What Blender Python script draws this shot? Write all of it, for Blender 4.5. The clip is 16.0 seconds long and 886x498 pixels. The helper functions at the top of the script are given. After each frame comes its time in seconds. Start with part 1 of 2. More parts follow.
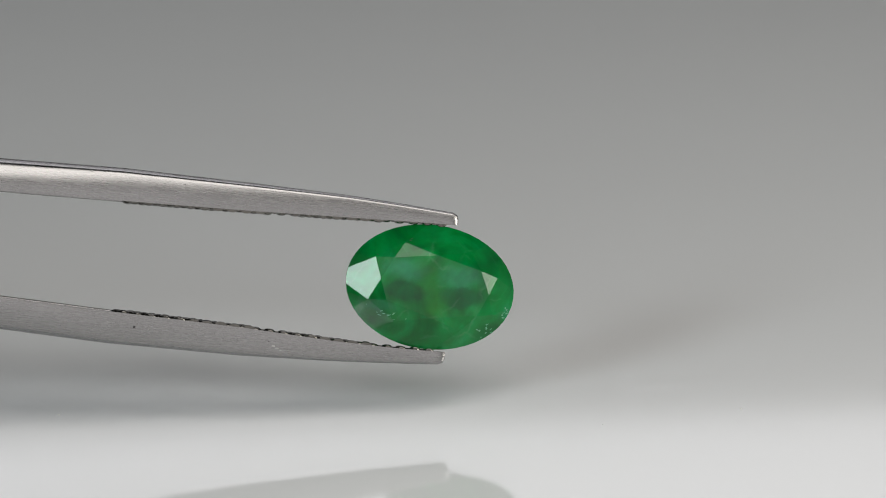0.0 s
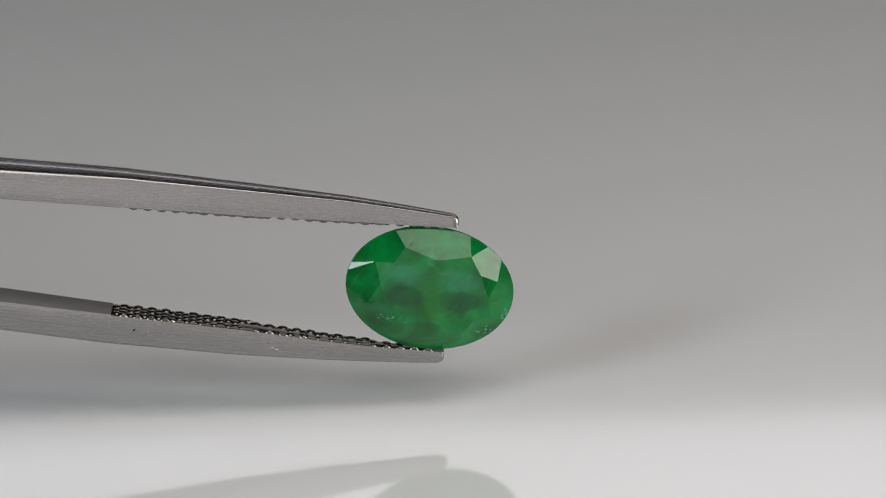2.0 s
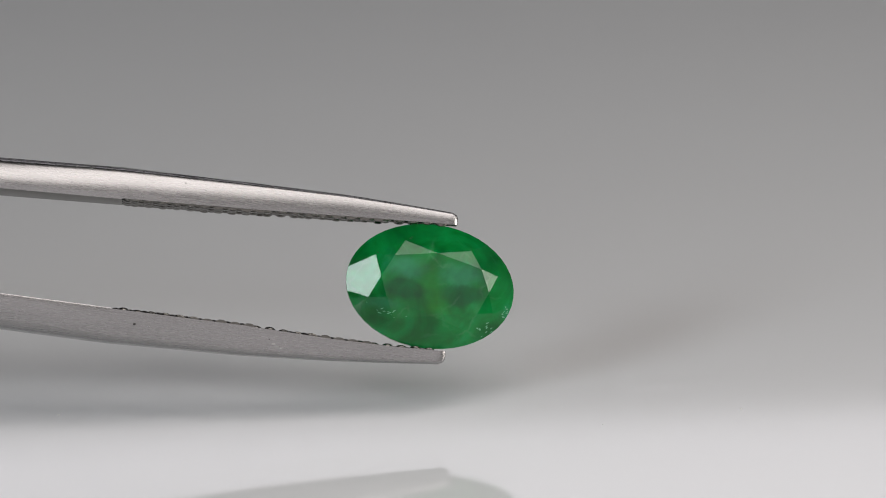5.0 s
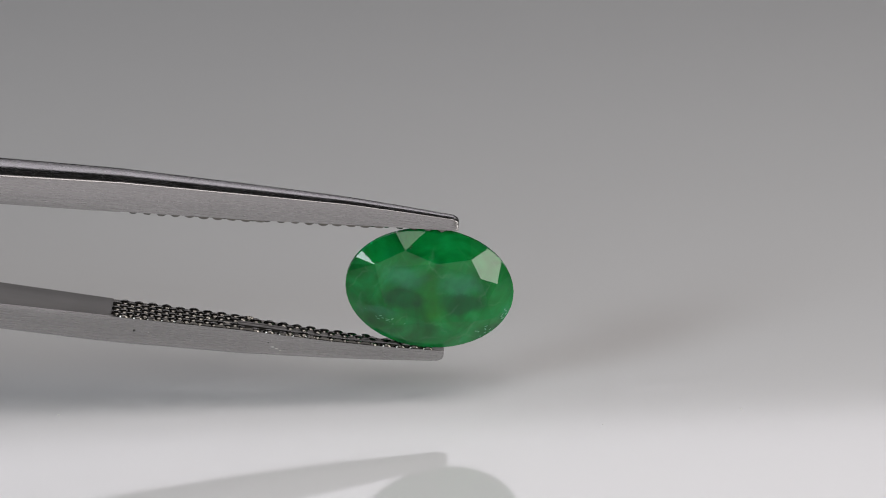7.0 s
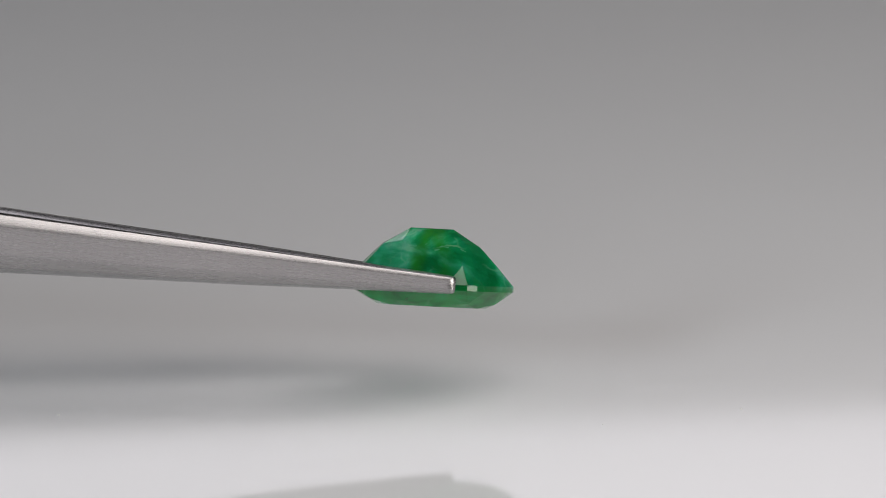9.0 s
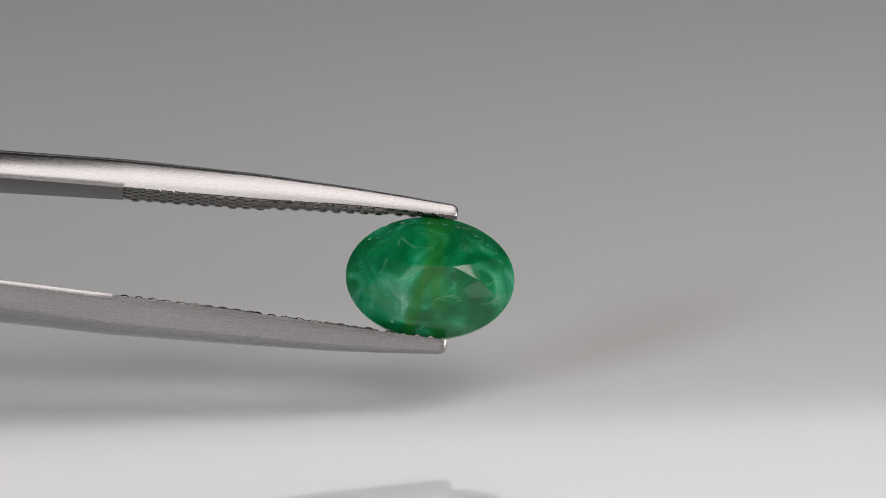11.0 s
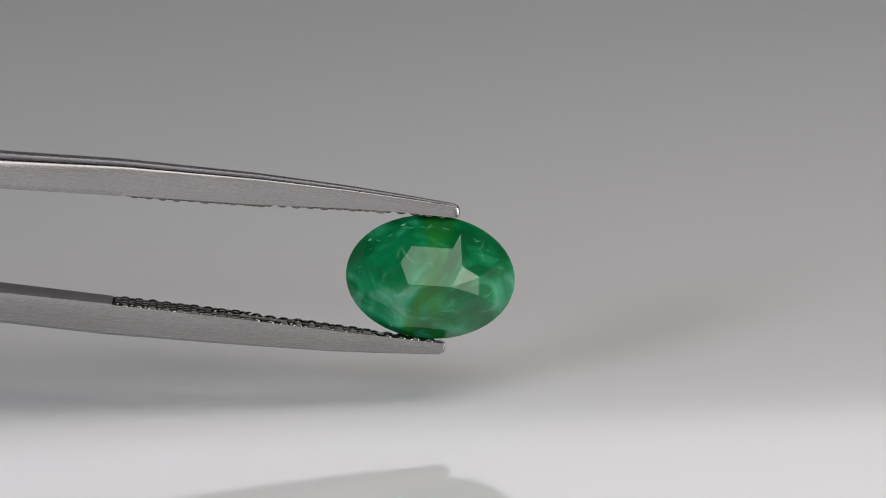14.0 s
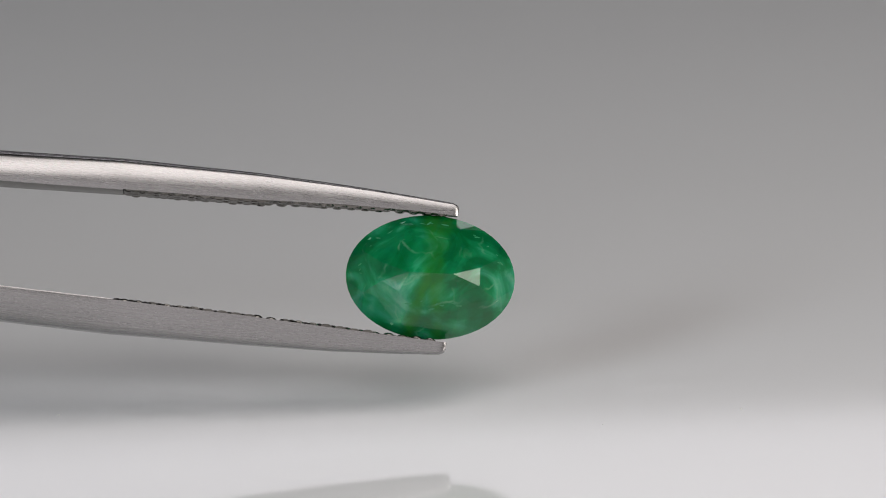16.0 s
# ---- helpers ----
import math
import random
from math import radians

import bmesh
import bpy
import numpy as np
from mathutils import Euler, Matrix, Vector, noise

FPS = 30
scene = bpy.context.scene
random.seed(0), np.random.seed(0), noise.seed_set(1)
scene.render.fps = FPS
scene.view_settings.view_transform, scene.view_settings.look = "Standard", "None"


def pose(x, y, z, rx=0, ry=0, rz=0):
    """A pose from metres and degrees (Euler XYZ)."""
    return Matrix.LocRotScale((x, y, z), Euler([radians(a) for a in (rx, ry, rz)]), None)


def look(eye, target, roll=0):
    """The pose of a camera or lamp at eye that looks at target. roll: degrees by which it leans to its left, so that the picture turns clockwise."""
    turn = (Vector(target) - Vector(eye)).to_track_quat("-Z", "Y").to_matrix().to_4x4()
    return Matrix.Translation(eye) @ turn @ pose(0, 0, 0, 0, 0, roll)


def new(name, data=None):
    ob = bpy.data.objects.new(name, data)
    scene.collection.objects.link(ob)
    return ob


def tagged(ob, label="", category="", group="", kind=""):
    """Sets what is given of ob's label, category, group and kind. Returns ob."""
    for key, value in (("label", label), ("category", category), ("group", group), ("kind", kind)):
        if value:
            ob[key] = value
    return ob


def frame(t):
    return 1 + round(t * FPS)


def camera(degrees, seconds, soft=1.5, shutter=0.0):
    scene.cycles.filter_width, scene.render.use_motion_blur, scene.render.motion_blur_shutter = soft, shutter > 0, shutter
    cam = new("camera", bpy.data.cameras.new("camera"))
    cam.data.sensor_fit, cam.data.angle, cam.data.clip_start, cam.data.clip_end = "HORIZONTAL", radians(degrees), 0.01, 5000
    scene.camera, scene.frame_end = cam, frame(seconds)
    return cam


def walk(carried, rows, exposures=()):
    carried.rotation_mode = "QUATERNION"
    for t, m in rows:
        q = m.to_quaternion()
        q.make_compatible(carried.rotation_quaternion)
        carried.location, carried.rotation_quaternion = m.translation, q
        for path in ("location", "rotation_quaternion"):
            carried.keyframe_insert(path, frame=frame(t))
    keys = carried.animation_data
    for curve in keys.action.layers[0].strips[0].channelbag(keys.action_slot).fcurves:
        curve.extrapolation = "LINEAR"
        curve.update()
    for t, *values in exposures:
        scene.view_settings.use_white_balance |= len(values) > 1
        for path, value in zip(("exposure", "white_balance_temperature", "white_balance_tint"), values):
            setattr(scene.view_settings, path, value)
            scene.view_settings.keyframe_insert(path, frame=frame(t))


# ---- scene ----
import itertools

from mathutils.bvhtree import BVHTree

MM = 0.001
PX = MM / 37.1          # unit of the small parts: 37.1 to a millimetre

# ---- camera: still, looking down on the jewel ----
GEM_HEIGHT = 6.1 * MM
GAP = 200 * MM          # from the lens to the jewel
tilt = look((0, 0, 0), (0, math.cos(radians(18)), -math.sin(radians(18))), -1.9)
eye = Vector((0, 0, GEM_HEIGHT)) - tilt.to_3x3() @ Vector((-0.647 * MM, -1.806 * MM, -GAP))
CAM = Matrix.Translation(eye) @ tilt
cam = camera(12.05, 16.0, soft=1.0)
walk(cam, [(0, CAM), (16, CAM)], exposures=[(0, 0.05, 6600, 6.5), (1.5, 0.01, 6640, 8.5), (3.5, 0.01, 6620, 9.5), (7, 0.03, 6580, 11.5), (9, 0.06, 6580, 11.5), (12, 0.03, 6600, 11), (16, 0.02, 6600, 11)])

# ---- the axis round which the tweezers turn ----
AXIS_AT = Vector((0.30 * MM, -1.67 * MM, -GAP))
ax = Vector((math.cos(radians(5.68)), -math.sin(radians(5.68)), -math.tan(radians(3.3)))).normalized()
az = ax.cross(Vector((0, 1, 0))).normalized()
ay = az.cross(ax)
AXIS = CAM @ Matrix.Translation(AXIS_AT) @ Matrix((ax, ay, az)).transposed().to_4x4()


def turned(degrees):
    """The pose of the tweezers turned by that much round their own length."""
    return AXIS @ pose(0, 0, 0, degrees)


GEM_IN_TWEEZERS = Matrix.Translation((-34.3 * PX, -8.5 * PX, 6 * PX)) @ pose(0, 0, 0, 0, 2.7, -2.3)

# ---- light ----
world = bpy.data.worlds.new("world")
scene.world = world
world.use_nodes = True
world.node_tree.nodes["Background"].inputs["Color"].default_value = (0.9, 0.95, 1.0, 1)
world.node_tree.nodes["Background"].inputs["Strength"].default_value = 0.03


def area(name, at, target, sx, sy, watts, colour):
    lamp = bpy.data.lights.new(name, "AREA")
    lamp.shape, lamp.size, lamp.size_y, lamp.energy, lamp.color = "RECTANGLE", sx, sy, watts, colour
    ob = new(name, lamp)
    ob.matrix_world = look(at, target)
    return ob


area("strip_lamp", (0.029, -0.045, 0.101), (0.014, -0.001, 0.006), 0.112, 0.047, 0.046, (1, 0.962, 0.94))
area("back_panel", (0.03, 0.27, 0.134), (0.03, 0.0, 0.02), 0.27, 0.066, 0.080, (0.95, 0.93, 1.0))
area("front_panel", (0.03, -0.40, 0.15), (0.03, 0, 0.08), 0.36, 0.30, 0.195, (1.0, 0.965, 0.985))
area("side_lamp", (-0.262, -0.246, 0.152), (0, 0, 0.006), 0.12, 0.125, 0.54, (0.86, 0.95, 1.0))
area("side_lamp", (0.318, -0.172, 0.130), (0, 0, 0.006), 0.18, 0.18, 0.60, (1.0, 0.965, 0.90))


# ---- materials ----
def material(name):
    m = bpy.data.materials.new(name)
    m.use_nodes = True
    return m, m.node_tree, m.node_tree.nodes["Principled BSDF"]


def texture(tree, kind, scale, detail=3.0, stretch=None):
    co = tree.nodes.new("ShaderNodeTexCoord")
    mp = tree.nodes.new("ShaderNodeMapping")
    mp.inputs["Scale"].default_value = stretch or (1, 1, 1)
    tree.links.new(co.outputs["Object"], mp.inputs["Vector"])
    n = tree.nodes.new(kind)
    n.inputs["Scale"].default_value = scale
    if kind == "ShaderNodeTexNoise":
        n.inputs["Detail"].default_value = detail
    tree.links.new(mp.outputs["Vector"], n.inputs["Vector"])
    return n


def ramp(tree, source, stops):
    r = tree.nodes.new("ShaderNodeValToRGB")
    while len(r.color_ramp.elements) < len(stops):
        r.color_ramp.elements.new(0.5)
    for e, (p, c) in zip(r.color_ramp.elements, stops):
        e.position, e.color = p, (*c, 1)
    tree.links.new(source, r.inputs["Fac"])
    return r


def bump(tree, source, strength, distance, target):
    b = tree.nodes.new("ShaderNodeBump")
    b.inputs["Strength"].default_value, b.inputs["Distance"].default_value = strength, distance
    tree.links.new(source, b.inputs["Height"])
    tree.links.new(b.outputs["Normal"], target)


def steel_material(name, low, high, rough):
    m, tree, bsdf = material(name)
    bsdf.inputs["Metallic"].default_value = 1.0
    grain = texture(tree, "ShaderNodeTexNoise", 14000, 3, (0.03, 1, 1))
    cloud = texture(tree, "ShaderNodeTexNoise", 500, 4, (0.4, 1, 1))
    c = ramp(tree, cloud.outputs["Fac"], [(0.3, low), (0.7, high)])
    brush = ramp(tree, grain.outputs["Fac"], [(0.32, (0.96,) * 3), (0.62, (1.0,) * 3)])
    tone = tree.nodes.new("ShaderNodeMix")
    tone.data_type, tone.blend_type = "RGBA", "MULTIPLY"
    tone.inputs["Factor"].default_value = 1.0
    tree.links.new(c.outputs["Color"], tone.inputs["A"])
    tree.links.new(brush.outputs["Color"], tone.inputs["B"])
    tree.links.new(tone.outputs["Result"], bsdf.inputs["Base Color"])
    r = ramp(tree, grain.outputs["Fac"], [(0.3, (rough * 0.92,) * 3), (0.7, (rough * 1.1,) * 3)])
    tree.links.new(r.outputs["Color"], bsdf.inputs["Roughness"])
    bump(tree, grain.outputs["Fac"], 0.014, 0.000005, bsdf.inputs["Normal"])
    return m


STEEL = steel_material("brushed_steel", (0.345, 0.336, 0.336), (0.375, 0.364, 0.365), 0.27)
# inner faces: the same steel with shade painted in as a darker tone
SHADED_INNER_STEEL = steel_material("dull_shaded_steel", (0.16, 0.154, 0.142), (0.20, 0.193, 0.178), 0.42)
# cut teeth, colour darkened in place of the shadowed floor they mirror
SHADED_TOOTH_STEEL = steel_material("shaded_cut_steel", (0.15, 0.142, 0.131), (0.21, 0.20, 0.185), 0.2)


def acrylic_material():
    m, tree, bsdf = material("white_acrylic")
    n = texture(tree, "ShaderNodeTexNoise", 18, 4)
    c = ramp(tree, n.outputs["Fac"], [(0.3, (0.80, 0.80, 0.815)), (0.7, (0.83, 0.83, 0.84))])
    tree.links.new(c.outputs["Color"], bsdf.inputs["Base Color"])
    fine = texture(tree, "ShaderNodeTexNoise", 900, 3)
    r = ramp(tree, fine.outputs["Fac"], [(0.3, (0.05,) * 3), (0.7, (0.09,) * 3)])
    tree.links.new(r.outputs["Color"], bsdf.inputs["Roughness"])
    bsdf.inputs["IOR"].default_value = 1.49
    return m


ACRYLIC = acrylic_material()


def paint_material(name, low, high):
    m, tree, bsdf = material(name)
    n = texture(tree, "ShaderNodeTexNoise", 30, 4)
    c = ramp(tree, n.outputs["Fac"], [(0.3, low), (0.7, high)])
    tree.links.new(c.outputs["Color"], bsdf.inputs["Base Color"])
    bsdf.inputs["Roughness"].default_value = 0.8
    return m


WALL_GREY = paint_material("grey_wall_paint", (0.40, 0.40, 0.40), (0.45, 0.45, 0.45))
DUST = paint_material("pale_dust", (0.80, 0.80, 0.78), (0.90, 0.90, 0.88))
CEILING_BLACK = paint_material("black_ceiling_cloth", (0.012, 0.012, 0.012), (0.02, 0.02, 0.02))


GROOVE_STEEL = steel_material("dark_groove_steel", (0.14, 0.13, 0.118), (0.21, 0.20, 0.182), 0.32)
PIT_DARK = paint_material("dark_pit", (0.02, 0.018, 0.018), (0.05, 0.045, 0.045))
NICK_BRIGHT = steel_material("bright_nick", (0.44, 0.43, 0.42), (0.55, 0.54, 0.53), 0.42)


def emerald_material():
    """Cloudy green: pale clouds and painted-in dark extinction beside an olive zone, wisps and strands towards the
    point, fine crackle.
    """
    m, tree, bsdf = material("emerald")
    link = tree.links.new

    def math_node(op, a, b=None, c=None, clamp=False):
        n = tree.nodes.new("ShaderNodeMath")
        n.operation, n.use_clamp = op, clamp
        for k, v in enumerate((a, b, c)):
            if isinstance(v, (int, float)):
                n.inputs[k].default_value = v
            elif v is not None:
                link(v, n.inputs[k])
        return n.outputs[0]

    def blend(fac, a, colour):
        n = tree.nodes.new("ShaderNodeMix")
        n.data_type = "RGBA"
        link(fac, n.inputs["Factor"])
        link(a, n.inputs["A"])
        n.inputs["B"].default_value = (*colour, 1)
        return n.outputs["Result"]

    def fall(value, near, far):
        n = tree.nodes.new("ShaderNodeMapRange")
        n.interpolation_type = "SMOOTHSTEP"
        n.inputs["From Min"].default_value, n.inputs["From Max"].default_value = near, far
        n.inputs["To Min"].default_value, n.inputs["To Max"].default_value = 1.0, 0.0
        link(value, n.inputs["Value"])
        return n.outputs["Result"]

    co = tree.nodes.new("ShaderNodeTexCoord")
    wobble = texture(tree, "ShaderNodeTexNoise", 1100, 5)
    bent = tree.nodes.new("ShaderNodeVectorMath")
    bent.operation = "MULTIPLY_ADD"
    bent.inputs[1].default_value = (0.0008, 0.0008, 0.0008)
    link(wobble.outputs["Color"], bent.inputs[0])
    link(co.outputs["Object"], bent.inputs[2])
    split = tree.nodes.new("ShaderNodeSeparateXYZ")
    link(bent.outputs[0], split.inputs["Vector"])
    x = math_node("MULTIPLY_ADD", split.outputs["X"], 1 / PX, -14.8)
    y = math_node("MULTIPLY_ADD", split.outputs["Y"], 1 / PX, -14.8)
    straight = tree.nodes.new("ShaderNodeSeparateXYZ")
    link(co.outputs["Object"], straight.inputs["Vector"])
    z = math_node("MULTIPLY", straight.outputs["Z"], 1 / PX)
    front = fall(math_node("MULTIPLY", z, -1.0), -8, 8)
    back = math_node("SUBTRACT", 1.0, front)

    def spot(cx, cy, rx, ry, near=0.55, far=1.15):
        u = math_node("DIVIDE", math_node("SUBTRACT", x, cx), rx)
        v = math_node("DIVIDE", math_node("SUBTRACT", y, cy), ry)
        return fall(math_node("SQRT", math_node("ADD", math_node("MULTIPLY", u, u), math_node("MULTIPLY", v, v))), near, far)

    def band(x0, slope, near, far):
        return fall(math_node("ABSOLUTE", math_node("SUBTRACT", math_node("MULTIPLY_ADD", y, -slope, x), x0)), near, far)

    cloud = texture(tree, "ShaderNodeTexNoise", 420, 5, (0.9, 0.75, 1))
    cloud.inputs["Distortion"].default_value = 1.4
    base = ramp(tree, cloud.outputs["Fac"], [(0.34, (0.0, 0.155, 0.027)), (0.50, (0.001, 0.255, 0.048)), (0.62, (0.003, 0.33, 0.074)), (0.72, (0.02, 0.42, 0.15))]).outputs["Color"]
    # the pavilion is a cooler green with pale wisps
    wisp = texture(tree, "ShaderNodeTexNoise", 480, 6, (0.8, 0.9, 1))
    wisp.inputs["Distortion"].default_value = 1.3
    pale = ramp(tree, wisp.outputs["Fac"], [(0.40, (0.0, 0.18, 0.06)), (0.52, (0.004, 0.30, 0.115)), (0.62, (0.05, 0.47, 0.26)), (0.72, (0.18, 0.64, 0.42))]).outputs["Color"]
    cool = tree.nodes.new("ShaderNodeMix")
    cool.data_type = "RGBA"
    link(math_node("MULTIPLY", back, 0.85), cool.inputs["Factor"])
    link(base, cool.inputs["A"])
    link(pale, cool.inputs["B"])
    col = cool.outputs["Result"]
    # pale clouds under the table; dark ellipses paint in light lost through the pavilion
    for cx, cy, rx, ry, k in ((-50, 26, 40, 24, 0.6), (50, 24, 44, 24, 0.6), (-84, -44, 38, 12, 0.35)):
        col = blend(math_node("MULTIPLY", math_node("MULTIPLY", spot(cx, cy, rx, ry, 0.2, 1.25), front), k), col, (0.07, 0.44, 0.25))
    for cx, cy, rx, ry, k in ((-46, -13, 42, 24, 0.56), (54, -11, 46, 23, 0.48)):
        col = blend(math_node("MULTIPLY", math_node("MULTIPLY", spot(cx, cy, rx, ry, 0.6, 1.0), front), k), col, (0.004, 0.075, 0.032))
    # olive zone: one band seen from the table, two strands seen from the point
    grain = ramp(tree, texture(tree, "ShaderNodeTexNoise", 700, 4, (1, 0.3, 0.3)).outputs["Fac"], [(0.36, (0.25,) * 3), (0.6, (1.0,) * 3)]).outputs["Color"]
    strands = math_node("MAXIMUM", band(-4, -0.30, 2, 20), band(8, 0.10, 2, 24))
    olive = math_node("ADD", math_node("MULTIPLY", front, math_node("MULTIPLY", band(-2, -0.40, 4, 34), spot(0, -6, 62, 60, 0.5, 1.1))), math_node("MULTIPLY", back, strands))
    col = blend(math_node("MULTIPLY", math_node("MULTIPLY", olive, grain), 0.7), col, (0.028, 0.26, 0.012))
    # crackle
    vein = tree.nodes.new("ShaderNodeTexVoronoi")
    vein.feature = "DISTANCE_TO_EDGE"
    vein.inputs["Scale"].default_value = 620
    link(bent.outputs[0], vein.inputs["Vector"])
    line = ramp(tree, vein.outputs["Distance"], [(0.0, (0.8,) * 3), (0.05, (0.0,) * 3)]).outputs["Color"]
    where = ramp(tree, texture(tree, "ShaderNodeTexNoise", 700, 2).outputs["Fac"], [(0.50, (0.0,) * 3), (0.66, (0.5,) * 3)]).outputs["Color"]
    crack = math_node("MULTIPLY", math_node("MULTIPLY", line, where), math_node("MULTIPLY_ADD", back, 0.7, 0.25))
    col = blend(crack, col, (0.36, 0.70, 0.48))
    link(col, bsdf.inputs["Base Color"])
    milk = texture(tree, "ShaderNodeTexNoise", 520, 5)
    tr = ramp(tree, milk.outputs["Fac"], [(0.35, (0.60,) * 3), (0.65, (0.34,) * 3)])
    link(tr.outputs["Color"], bsdf.inputs["Transmission Weight"])
    bsdf.inputs["Roughness"].default_value = 0.17
    bsdf.inputs["IOR"].default_value = 1.58
    bsdf.inputs["Specular Tint"].default_value = (0.02, 0.25, 0.08, 1)
    bsdf.inputs["Specular IOR Level"].default_value = 0.0
    bsdf.inputs["Subsurface Weight"].default_value = 1.0
    bsdf.inputs["Subsurface Radius"].default_value = (0.1, 1.0, 0.4)
    bsdf.inputs["Subsurface Scale"].default_value = 0.00013
    bsdf.inputs["Coat Weight"].default_value = 0.5
    bsdf.inputs["Coat Roughness"].default_value = 0.015
    bsdf.inputs["Coat IOR"].default_value = 1.76
    return m


EMERALD = emerald_material()
FISSURE = paint_material("pale_fissure", (0.04, 0.28, 0.13), (0.20, 0.46, 0.32))
VEIL = paint_material("faint_veil", (0.006, 0.15, 0.055), (0.02, 0.22, 0.10))
DARK_SPECK = paint_material("dark_speck", (0.01, 0.04, 0.015), (0.03, 0.08, 0.03))


# ---- building ----
def part(name, bm, mat, parent=None, label="", smooth=None):
    """Links a bmesh as one mesh object, under a parent where one is given. smooth: the angle past which edges stay sharp."""
    me = bpy.data.meshes.new(name)
    bm.to_mesh(me)
    bm.free()
    me.materials.append(mat)
    if smooth is not None:
        for f in me.polygons:
            f.use_smooth = True
        me.set_sharp_from_angle(angle=radians(smooth))
    ob = new(name, me)
    ob.parent = parent
    if label:
        tagged(ob, label)
    return ob


def loft(bm, rings):
    """Skins closed rings of equal length, and closes both ends."""
    rows = [[bm.verts.new(p) for p in ring] for ring in rings]
    n = len(rows[0])
    for a, b in zip(rows, rows[1:]):
        for i in range(n):
            bm.faces.new((a[i], a[(i + 1) % n], b[(i + 1) % n], b[i]))
    bm.faces.new(rows[0])
    bm.faces.new(rows[-1][::-1])
    bmesh.ops.recalc_face_normals(bm, faces=bm.faces[:])


# ---- the setting: a sheet of white acrylic in a dim grey box, black cloth behind and above ----
def slab(name, lo, hi, mat, label, category):
    bm = bmesh.new()
    bmesh.ops.create_cube(bm, size=1)
    for v in bm.verts:
        v.co = Vector([lo[i] + (v.co[i] + 0.5) * (hi[i] - lo[i]) for i in range(3)])
    return tagged(part(name, bm, mat), label, category, kind="structure")


slab("floor", (-0.40, -0.45, -0.004), (0.40, 0.28, 0.0), ACRYLIC, "glossy white acrylic sheet, evenly lit and clean", "floor")
slab("wall_west", (-0.42, -0.45, -0.004), (-0.402, 0.28, 0.40), WALL_GREY, "plain matt grey side wall of the photo box", "wall")
slab("wall_east", (0.402, -0.45, -0.004), (0.42, 0.28, 0.40), WALL_GREY, "plain matt grey side wall of the photo box", "wall")
slab("wall_south", (-0.42, -0.47, -0.004), (0.42, -0.452, 0.40), WALL_GREY, "plain matt grey wall behind the camera", "wall")
slab("ceiling", (-0.42, -0.47, 0.402), (0.42, 0.30, 0.42), CEILING_BLACK, "black cloth ceiling of the photo box", "ceiling")
slab("wall_north", (-0.42, 0.282, -0.004), (0.42, 0.30, 0.40), CEILING_BLACK, "black cloth wall behind the acrylic backdrop", "wall")


# ---- tweezers ----
def along(table, s):
    """The value at s in a table of (place, value), smoothly between."""
    xs, ys = zip(*table)
    return float(np.interp(s, xs, ys))


WIDTH = [(-2700, 190), (-1800, 185), (-1200, 152), (-795, 114), (-595, 94), (-355, 71), (-150, 47), (0, 32)]
PRONG_A = dict(side=1,
               inner=[(-2700, 0), (-2500, 2), (-1800, 60), (-1200, 79), (-795, 84), (-595, 87), (-355, 92), (-150, 99), (0, 103)],
               outer=[(-2700, 34), (-2500, 48), (-1800, 112), (-1200, 135), (-795, 143), (-595, 147), (-355, 143), (-195, 139), (-95, 133), (0, 126)])
PRONG_B = dict(side=-1,
               inner=[(-2700, 0), (-2500, 2), (-1800, 70), (-1200, 91), (-795, 98), (-595, 104), (-355, 110), (-195, 118), (-95, 120), (0, 119)],
               outer=[(-2700, 34), (-2500, 48), (-1800, 124), (-1200, 148), (-795, 156), (-595, 163), (-355, 162), (-195, 156), (-95, 150), (0, 143)])
TEETH_FROM = -588
GROOVE_FROM = -415
RECESS = 3.2             # depth of the valleys between the teeth


def side_z(k, w):
    """Half the width at k of the way from the inner to the outer face: rounding off outwards."""
    return w / 2 - 0.085 * w * max(0.0, k) ** 2


def section(y0, y1, w, recess=0.0):
    """A prong's cross-section: flat inner face, sides that round off outwards, arched outer face with small round corners."""
    drop = 0.025 * w
    yc = y1 - drop
    t = yc - y0
    ro, ri = min(0.075 * w, 0.2 * t), 1.6
    half = [(y0 + recess, w / 2 - ri), (y0 + recess + 0.2, w / 2 - 0.5), (y0 + ri, w / 2)]
    for k in (0.2, 0.35, 0.5, 0.65, 0.8, 0.92):
        half.append((y0 + ri + (t - ri - ro) * k, side_z(k, w)))
    h = side_z(1, w)
    for k in range(5):
        a = radians(30 + 50 * k / 4)
        half.append((yc - ro + ro * (math.sin(a) - 0.50), h - ro + ro * (math.cos(a) + 0.13)))
    for k in (0.75, 0.5, 0.25):
        half.append((y1 - drop * k * k, (h - ro) * k))
    return half + [(y1, 0)] + [(y, -z) for y, z in half[::-1]] + [(y0 + recess, 0)]


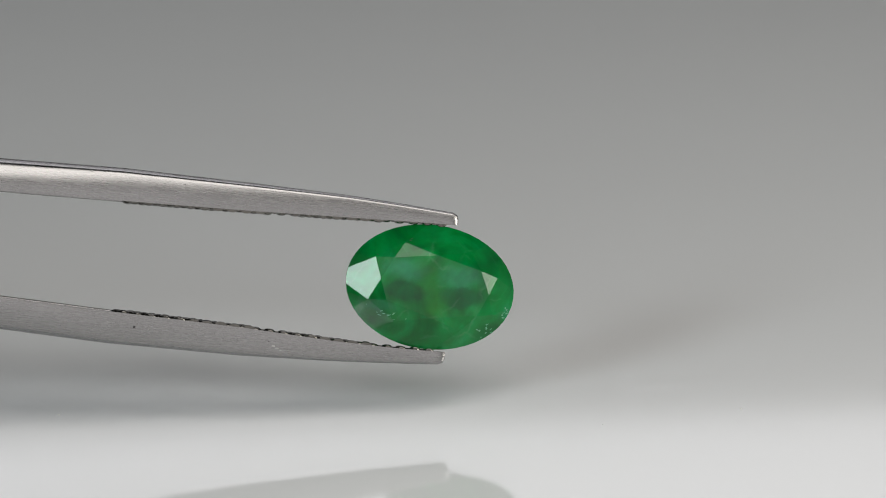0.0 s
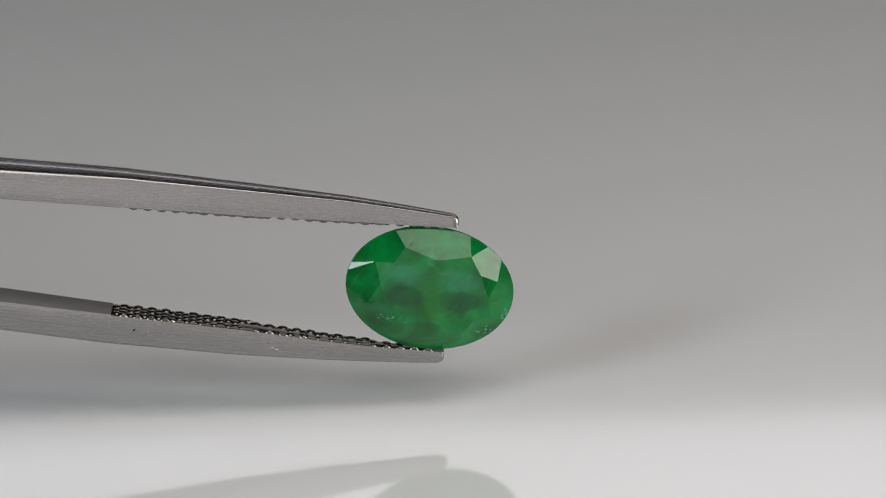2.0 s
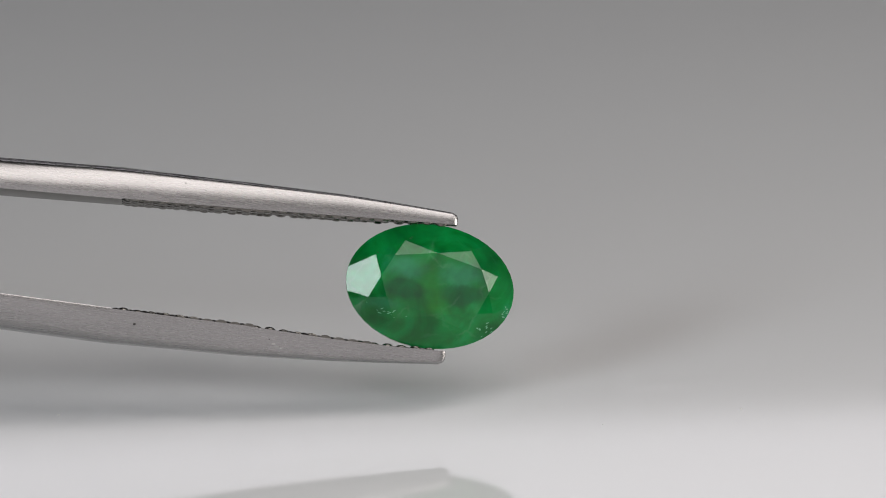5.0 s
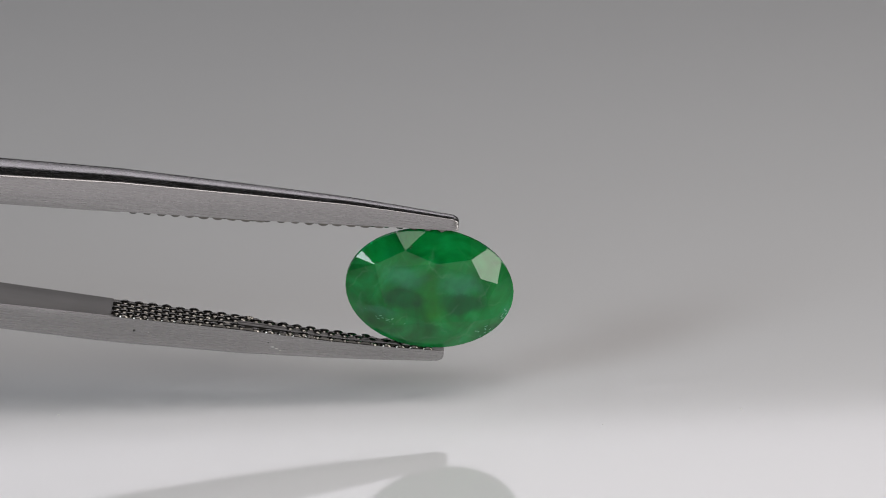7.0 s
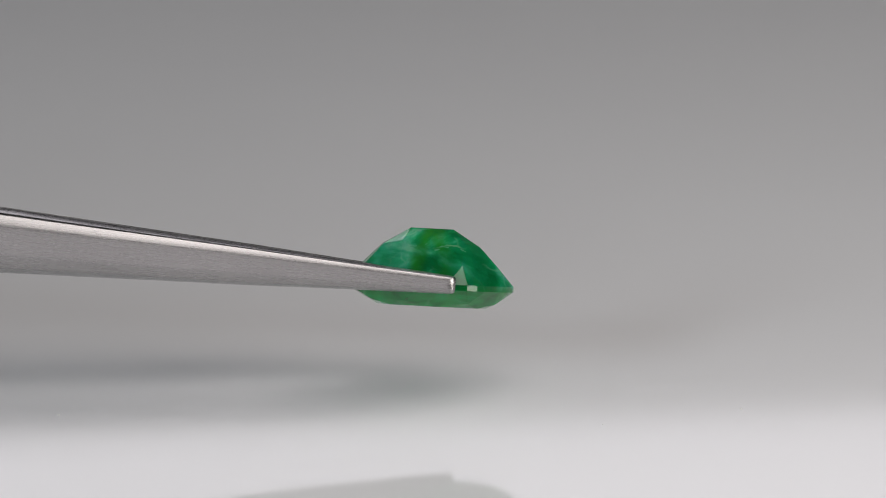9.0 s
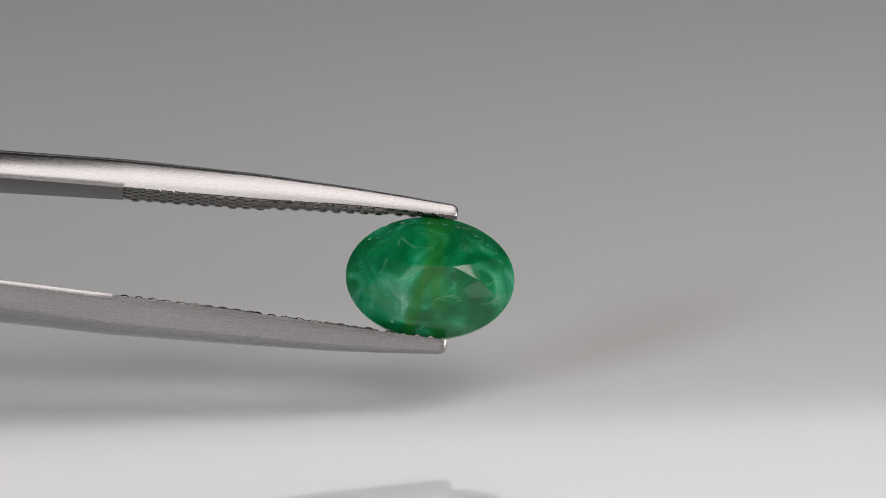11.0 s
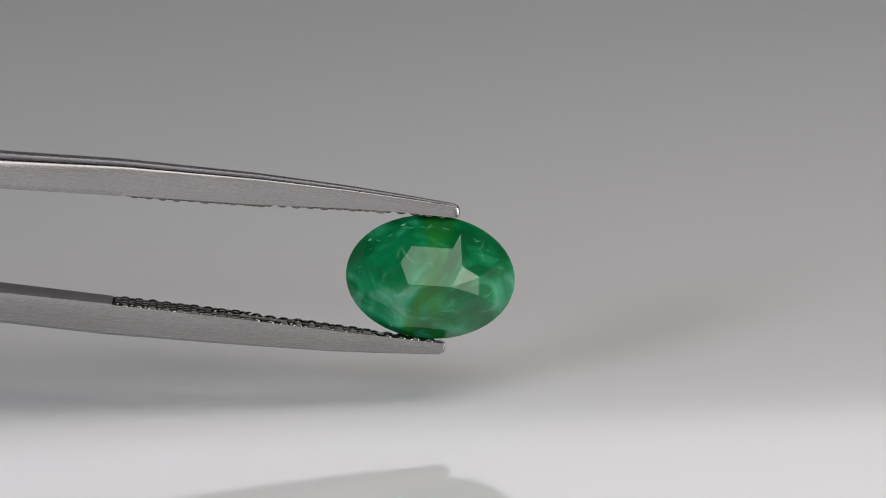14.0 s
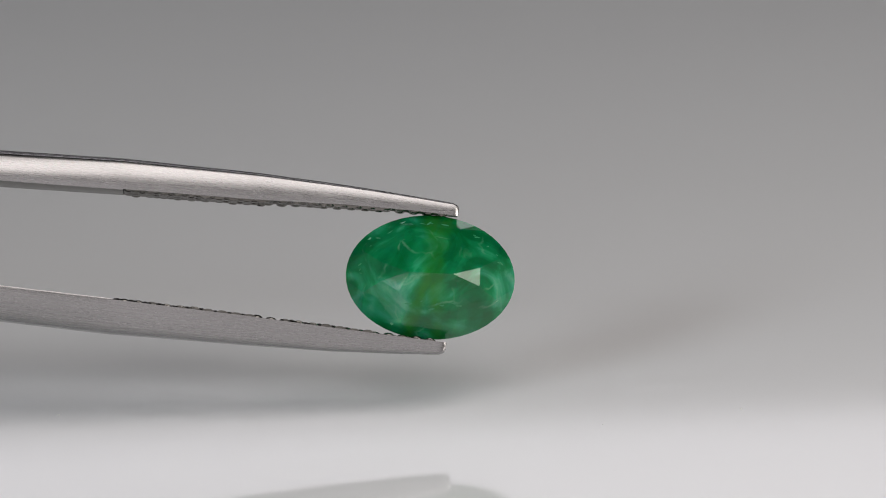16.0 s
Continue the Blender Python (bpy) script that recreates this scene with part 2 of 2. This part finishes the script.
def prong(spec, parent, name):
    bm = bmesh.new()
    side = spec["side"]
    stations = [-2700, -2600, -2500, -2200, -1800, -1500, -1200, -1000] + list(range(-900, -590, 40)) + [TEETH_FROM - 0.05, TEETH_FROM + 0.05]
    stations += list(range(-560, -30, 30)) + [-24, -14, -7, -2, 2, 4]
    rings = []
    for s in stations:
        y0, y1, w = along(spec["inner"], s), along(spec["outer"], s), along(WIDTH, s)
        if s > -3:                       # rounded tip
            k = {-2: 1.0, 2: 2.4, 4: 5.0}[s]
            y1 -= k * 1.6
            w -= k * 1.3
        rings.append([(s * PX, side * y * PX, z * PX) for y, z in section(y0, y1, w, RECESS if s > TEETH_FROM else 0)])
    loft(bm, rings)
    bm.normal_update()
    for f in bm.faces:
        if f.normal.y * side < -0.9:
            f.material_index = 1         # the flat inner face: dull, its shade put into the colour
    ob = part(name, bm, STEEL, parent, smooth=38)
    ob.data.materials.append(SHADED_INNER_STEEL)
    return ob


def teeth(spec, parent):
    """Small blunt domes in staggered rows; a plain groove runs along the middle of the front half."""
    rng = random.Random(5 + spec["side"])
    verts, faces = [], []
    side, pitch, n = spec["side"], 24.6, 8
    col, s = 0, TEETH_FROM + 9
    while s < -2:
        y0, w = along(spec["inner"], s) + RECESS, along(WIDTH, s)
        groove = min(13.0, (s - GROOVE_FROM) * 0.2, w * 0.2) if s > GROOVE_FROM else 0
        for r in range(-5, 6):
            z = r * 12.3
            if (r + col) % 2 or abs(z) > w / 2 + 2 or abs(z) < groove:
                continue
            i = len(verts)
            tall = rng.uniform(0.85, 1.1)
            for rad, up, square in ((12.0, -0.6, 0.8), (9.6, 2.8, 0.45), (6.6, 5.2, 0.15), (3.0, 6.2, 0.0)):
                for k in range(n):
                    a = 2 * math.pi * k / n
                    d = rad / (abs(math.cos(a)) + abs(math.sin(a))) ** square
                    zz = max(-w / 2 + 2.2, min(w / 2 - 2.2, z + d * math.sin(a)))
                    verts.append(((s + d * math.cos(a)) * PX, side * (y0 - up * tall) * PX, zz * PX))
            for lvl in (0, n, 2 * n):
                for k in range(n):
                    faces.append((i + lvl + k, i + lvl + (k + 1) % n, i + lvl + n + (k + 1) % n, i + lvl + n + k))
            faces.append(tuple(i + 3 * n + k for k in range(n)))
        s += pitch / 2
        col += 1
    bm = bmesh.new()
    vs = [bm.verts.new(v) for v in verts]
    for f in faces:
        bm.faces.new([vs[k] for k in f])
    bmesh.ops.recalc_face_normals(bm, faces=bm.faces[:])
    return tagged(part("serration", bm, SHADED_TOOTH_STEEL, parent, "rows of small blunt gripping teeth", smooth=60), kind="stuff")


def groove_channel(spec, parent):
    """The shallow dark trough between the rows of teeth."""
    bm = bmesh.new()
    rows = []
    for i in range(31):
        s = GROOVE_FROM - 6 + i * (-22 - GROOVE_FROM + 6) / 30
        half = max(0.6, min(13.0, (s - GROOVE_FROM) * 0.2 + 1.2, along(WIDTH, s) * 0.24))
        y0 = along(spec["inner"], s) + RECESS - 1.5
        row = []
        for k in range(-4, 5):
            u = k / 4
            up = 0.15 + 3.0 * u * u * min(1, half / 8) if abs(k) < 4 else -0.4
            row.append(bm.verts.new((s * PX, spec["side"] * (y0 - up) * PX, u * half * PX)))
        rows.append(row)
    for p, q in zip(rows, rows[1:]):
        for k in range(8):
            bm.faces.new((p[k], p[k + 1], q[k + 1], q[k]))
    bmesh.ops.recalc_face_normals(bm, faces=bm.faces[:])
    if bm.faces[len(bm.faces) // 2].normal.y * spec["side"] > 0:
        bmesh.ops.reverse_faces(bm, faces=bm.faces[:])
    return part("groove", bm, GROOVE_STEEL, parent, "smooth dark groove between the teeth", smooth=60)


def mark(spec, parent, s, y, radius, long, mat, label):
    """A pit or nick on the side of a prong, a thin lens on its surface."""
    y0, y1, w = along(spec["inner"], s), along(spec["outer"], s), along(WIDTH, s)
    k = (y - y0) / (y1 - 0.025 * w - y0)
    z = side_z(k, w) - 0.3
    bm = bmesh.new()
    n = 10
    rng = random.Random(int(s * 7 + y))
    rim = [bm.verts.new(((s + long * radius * math.cos(2 * math.pi * i / n) * rng.uniform(0.7, 1.2)) * PX,
                         spec["side"] * (y + radius * math.sin(2 * math.pi * i / n) * rng.uniform(0.7, 1.2)) * PX, z * PX)) for i in range(n)]
    mid = bm.verts.new((s * PX, spec["side"] * y * PX, (z + 0.8) * PX))
    for i in range(n):
        bm.faces.new((rim[i], rim[(i + 1) % n], mid))
    part("pit", bm, mat, parent, label)


def make_tweezers():
    root = new("tweezers")
    tagged(root, "brushed stainless steel gem tweezers with serrated tips, gripping an emerald", "tweezers")
    made = []
    for spec in (PRONG_A, PRONG_B):
        made.append(prong(spec, root, "prong"))
        teeth(spec, made[-1])
        groove_channel(spec, made[-1])
    for s, y, r, long in ((-545, 128.6, 2.6, 1.0), (-308, 131, 1.5, 1.0)):
        mark(PRONG_B, made[1], s, y, r, long, PIT_DARK, "tiny dark pit")
    for s, y, r, long in ((-300, 139, 1.6, 2.2), (-292, 142, 1.2, 3.0), (-286, 145, 1.0, 2.0), (-520, 130, 1.0, 1.6)):
        mark(PRONG_B, made[1], s, y, r, long, NICK_BRIGHT, "bright scratched nick")
    for s, y, r, long in ((-672, 138, 1.0, 1.8), (-645, 136, 0.9, 2.2), (-480, 128, 0.8, 3.0)):
        mark(PRONG_A, made[0], s, y, r, long, NICK_BRIGHT, "bright scratched nick")
    return root


# ---- the emerald ----
def hull(bm, points):
    """The convex stone round the points, one polygon for each plane that holds three or more of them."""
    p = np.array(points)
    triples = np.array(list(itertools.combinations(range(len(p)), 3)))
    rims = set()
    for part_of in np.array_split(triples, 16):
        a, b, c = (p[part_of[:, k]] for k in range(3))
        n = np.cross(b - a, c - a)
        size = np.linalg.norm(n, axis=1)
        keep = size > 1e-3
        n, a = n[keep] / size[keep, None], a[keep]
        off = n @ p.T - np.sum(n * a, axis=1)[:, None]
        for row in np.nonzero((off.max(axis=1) < 0.01) | (off.min(axis=1) > -0.01))[0]:
            sign = 1 if off[row].max() < 0.01 else -1
            rims.add((tuple(np.nonzero(np.abs(off[row]) < 0.01)[0].tolist()), tuple(np.round(sign * n[row], 3).tolist())))
    whole = []
    for rim, n in sorted(rims, key=lambda r: (-len(r[0]), r)):
        if not any(set(rim) <= set(other) for other, _ in whole):
            whole.append((rim, n))
    verts = {}
    for rim, n in whole:
        n = Vector(n)
        mid = sum((Vector(p[k]) for k in rim), Vector()) / len(rim)
        u = (Vector(p[rim[0]]) - mid).normalized()
        v = n.cross(u)
        order = sorted(rim, key=lambda k: math.atan2((Vector(p[k]) - mid).dot(v), (Vector(p[k]) - mid).dot(u)))
        for k in order:
            if k not in verts:
                verts[k] = bm.verts.new(p[k])
        bm.faces.new([verts[k] for k in order])


def flat_facets(bm, degrees):
    """Gathers neighbouring faces into polished facets; gives each face its facet's one normal."""
    normal = {}
    for seed in sorted(bm.faces, key=lambda f: (-round(f.calc_area(), 4), *[round(c, 3) for c in f.calc_center_median()])):
        if seed.index in normal:
            continue
        group, fresh = {seed}, [seed]
        while fresh:
            f = fresh.pop()
            for g in {g for e in f.edges for g in e.link_faces}:
                if g not in group and g.index not in normal and g.normal.angle(seed.normal) < radians(degrees):
                    group.add(g)
                    fresh.append(g)
        total = Vector()
        for f in group:
            total += f.normal * f.calc_area()
        for f in group:
            normal[f.index] = total.normalized()
    return normal


def make_emerald():
    bm = bmesh.new()
    a, b = 149.5, 110.0
    points = []

    def ring(r, z, first, count):
        for k in range(count):
            t = radians(first + 360 * k / count)
            points.append((a * r * math.cos(t), b * r * math.sin(t), z))

    for x, y in ((102, 0), (83, 40), (3, 57), (-72, 43), (-91, 3), (-76, -33), (6, -54), (86, -39)):
        points.append((x, y, 36))
    points += [(114, 32, 28.2), (62, 70, 28), (-56, 72, 27), (-105, 40, 28.1), (-108, -36, 26.4), (-58, -68, 27.4), (62, -69, 27), (114, -34, 28)]
    ring(1.0, 5, 0, 48)
    ring(1.0, -5, 0, 48)
    ring(0.84, -38, 22.5, 8)
    for x, y, z in ((86, 16, -71), (74, 46, -57), (36, 62, -62.5), (54, 34, -78.6), (14, 34, -83)):
        points += [(sx * x, sy * y, z) for sx in (1, -1) for sy in (1, -1)]
    points += [(-38, 0, -101), (38, 0, -101)]
    hull(bm, points)
    bmesh.ops.recalc_face_normals(bm, faces=bm.faces[:])
    bm.faces.index_update()
    facet = flat_facets(bm, 4.5)
    bmesh.ops.scale(bm, vec=(PX, PX, PX), verts=bm.verts[:])
    tree = BVHTree.FromBMesh(bm)
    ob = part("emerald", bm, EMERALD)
    for f in ob.data.polygons:
        f.use_smooth = True
    ob.data.normals_split_custom_set([facet[f.index] for f in ob.data.polygons for _ in f.vertices])
    tagged(ob, "oval faceted green emerald with cloudy inclusions, held between the tweezers' tips", "gemstone")
    rng = random.Random(11)

    def flake(x, y, z, size, long, mat, name, label):
        """A thin ragged fissure that reaches the stone's surface."""
        at, normal, _, _ = tree.find_nearest(Vector((x, y, z)) * PX)
        across = (Vector((1, 0, 0)) - normal * normal.x).normalized()
        turn = Matrix((across, normal.cross(across), normal)).transposed() @ Matrix.Rotation(rng.gauss(0.2, 0.45), 3, "Z")
        fb = bmesh.new()
        rim = []
        n = 9
        for k in range(n):
            t = 2 * math.pi * k / n
            r = size * rng.uniform(0.45, 1.1)
            rim.append(fb.verts.new(at + turn @ Vector((r * long * math.cos(t), r * math.sin(t), 0.45)) * PX))
        mid = fb.verts.new(at + turn @ Vector((0, 0, 0.9)) * PX)
        for k in range(n):
            fb.faces.new((rim[k], rim[(k + 1) % n], mid))
        part(name, fb, mat, ob, label)

    for k in range(9):
        flake(rng.gauss(104, 9), rng.gauss(-62, 6), 10, rng.uniform(0.7, 2.2), rng.uniform(1.2, 2.6), FISSURE, "inclusion", "pale feathery fissure")
    for k in range(8):
        flake(rng.gauss(134, 5), rng.gauss(-26, 6), 8, rng.uniform(0.6, 2.0), rng.uniform(1.1, 2.2), FISSURE, "inclusion", "pale feathery fissure")
    for k in range(12):
        flake(rng.gauss(-72, 16), rng.gauss(-56, 6), 24, rng.uniform(0.4, 1.0), rng.uniform(2.5, 5.5), FISSURE, "inclusion", "pale feathery fissure")
    for x, y in ((-52, -88), (-112, -64), (-60, 80)):
        flake(x, y, -20, 3.0, 1.8, FISSURE, "inclusion", "pale feathery fissure")
    for k in range(16):
        wb = bmesh.new()
        r, t = rng.uniform(30, 85), rng.uniform(0, 6.3)
        at = Vector((r * 1.2 * math.cos(t), r * 0.75 * math.sin(t), rng.uniform(-30, 12)))
        turn = Euler([rng.uniform(-0.9, 0.9) for _ in range(3)]).to_matrix()
        size, rows = rng.uniform(5, 13), []
        for i in range(7):
            u = i / 6 - 0.5
            half = size * 0.35 * (1 - (2 * u) ** 2) * rng.uniform(0.5, 1.2) + 0.3
            bend = size * 0.25 * math.sin(5 * u + k)
            rows.append([wb.verts.new((at + turn @ Vector((u * size * 2, bend + h * half, 0.3 * h * bend))) * PX) for h in (-1, 0, 1)])
        for p, q in zip(rows, rows[1:]):
            for j in (0, 1):
                wb.faces.new((p[j], p[j + 1], q[j + 1], q[j]))
        part("inclusion", wb, FISSURE, ob, "wispy pale veil inside the stone")
    # crackle flakes laid on the surface to imitate the refracted girdle ring
    for k in range(20):
        t = radians(rng.uniform(165, 385))
        r = rng.gauss(0.84, 0.022)
        mat = FISSURE if rng.random() < 0.06 else VEIL
        flake(149.5 * r * math.cos(t), 110 * r * math.sin(t), -30, rng.uniform(1.0, 2.4), rng.uniform(2.0, 4.5), mat, "inclusion", "pale crackle imitating the refracted ring of the girdle")
    for k in range(8):
        x = rng.uniform(-95, 110)
        flake(x, 52 - 0.0016 * x * x + rng.gauss(0, 7), -70, rng.uniform(1.2, 2.8), rng.uniform(2.0, 4.5), VEIL, "inclusion", "faint cloudy veil")
    for x, y in ((-45, 78), (-47, 74), (-99, 40)):
        flake(x, y, 20, 1.4, 2.0, DARK_SPECK, "inclusion", "tiny dark speck")
    return ob


# ---- dust on the sheet ----
def make_dust(x, y, size):
    bm = bmesh.new()
    rng = random.Random(int(x * 1e6))
    bmesh.ops.create_icosphere(bm, subdivisions=1, radius=size)
    for v in bm.verts:
        v.co = Vector((v.co.x * 1.6, v.co.y, v.co.z * 0.7)) * rng.uniform(0.7, 1.2)
        v.co.z = max(v.co.z, -size * 0.45)
    ob = part("dust_speck", bm, DUST)
    ob.location = (x, y, size * 0.45)
    return tagged(ob, "tiny pale dust speck on the acrylic sheet", "dust", group="dust on the sheet")


tweezers = make_tweezers()
emerald = make_emerald()
for x, y, size in ((-18.1, 0.6, 0.055), (14.65, -1.7, 0.05), (8.0, -3.2, 0.035)):
    make_dust(x * MM, y * MM, size * MM)


# ---- what moves: the tweezers turn on their axis and carry the stone ----
def motions():
    rows = [
        (0, 0), (0.1, -3.5), (0.2, -9), (0.3, -14), (0.4, -17.5), (0.5, -21), (0.6, -25), (0.7, -29.5), (0.8, -31), (0.9, -30),
        (1, -27.5), (1.1, -24), (1.2, -20), (1.3, -16), (1.4, -10.5), (1.5, -6), (1.6, -3), (1.7, 1), (1.8, 5), (1.9, 9.5),
        (2, 12), (2.1, 11.5), (2.2, 7.5), (2.3, 3), (2.4, -1.5), (2.5, -5), (2.6, -9), (2.7, -12.5), (2.8, -17), (2.9, -21.5),
        (3, -25), (3.1, -27.5), (3.2, -30), (3.3, -30.5), (3.4, -26), (3.5, -22), (3.6, -19), (3.7, -15), (3.8, -11),
        (3.9, -6.5), (4, -2.5), (4.1, 1), (4.2, 4.5), (4.35, 10), (4.5, 12), (4.65, 8), (4.9, -2), (5.2, -14), (5.5, -28),
        (5.65, -30.5), (5.8, -26), (6.05, -18), (6.3, -8.5), (6.4, -5), (6.5, 0.5), (6.6, 4.5), (6.7, 9), (6.8, 12), (6.9, 15),
        (7, 18.5), (7.1, 21.5), (7.2, 25), (7.3, 29), (7.4, 33), (7.5, 37), (7.6, 40), (7.7, 45), (7.8, 49), (7.9, 53),
        (8, 56), (8.1, 60.5), (8.2, 64), (8.3, 67.5), (8.4, 71), (8.5, 74.5), (8.6, 77.5), (8.7, 81), (8.8, 83), (8.9, 87),
        (9, 90.5), (9.1, 94), (9.2, 97.5), (9.6, 112), (10, 127.5), (10.4, 143), (10.8, 159), (11.1, 170.5), (11.3, 177),
        (11.4, 181), (11.5, 186), (11.6, 189.5), (11.7, 189.5), (11.8, 186), (11.9, 182), (12, 179), (12.1, 175.5),
        (12.2, 171.5), (12.3, 167.5), (12.4, 164), (12.5, 161), (12.6, 157.5), (12.7, 153), (12.8, 150), (12.9, 149.5),
        (13, 151.5), (13.1, 156), (13.2, 160.5), (13.3, 164), (13.4, 168), (13.5, 172.5), (13.6, 175), (13.7, 177),
        (13.8, 179.5), (13.9, 183.5), (14, 188.5), (14.1, 190), (14.2, 187), (14.3, 183), (14.4, 179.5), (14.5, 176),
        (14.6, 173), (14.7, 169), (14.8, 165), (14.9, 162), (15, 158), (15.1, 153), (15.2, 150), (15.3, 149.5), (15.4, 153),
        (15.5, 157), (15.6, 161.5), (15.7, 164), (15.8, 168.5), (15.9, 172), (16, 175)]
    walk(tweezers, [(t, turned(d)) for t, d in rows])
    walk(emerald, [(t, turned(d) @ GEM_IN_TWEEZERS) for t, d in rows])


motions()
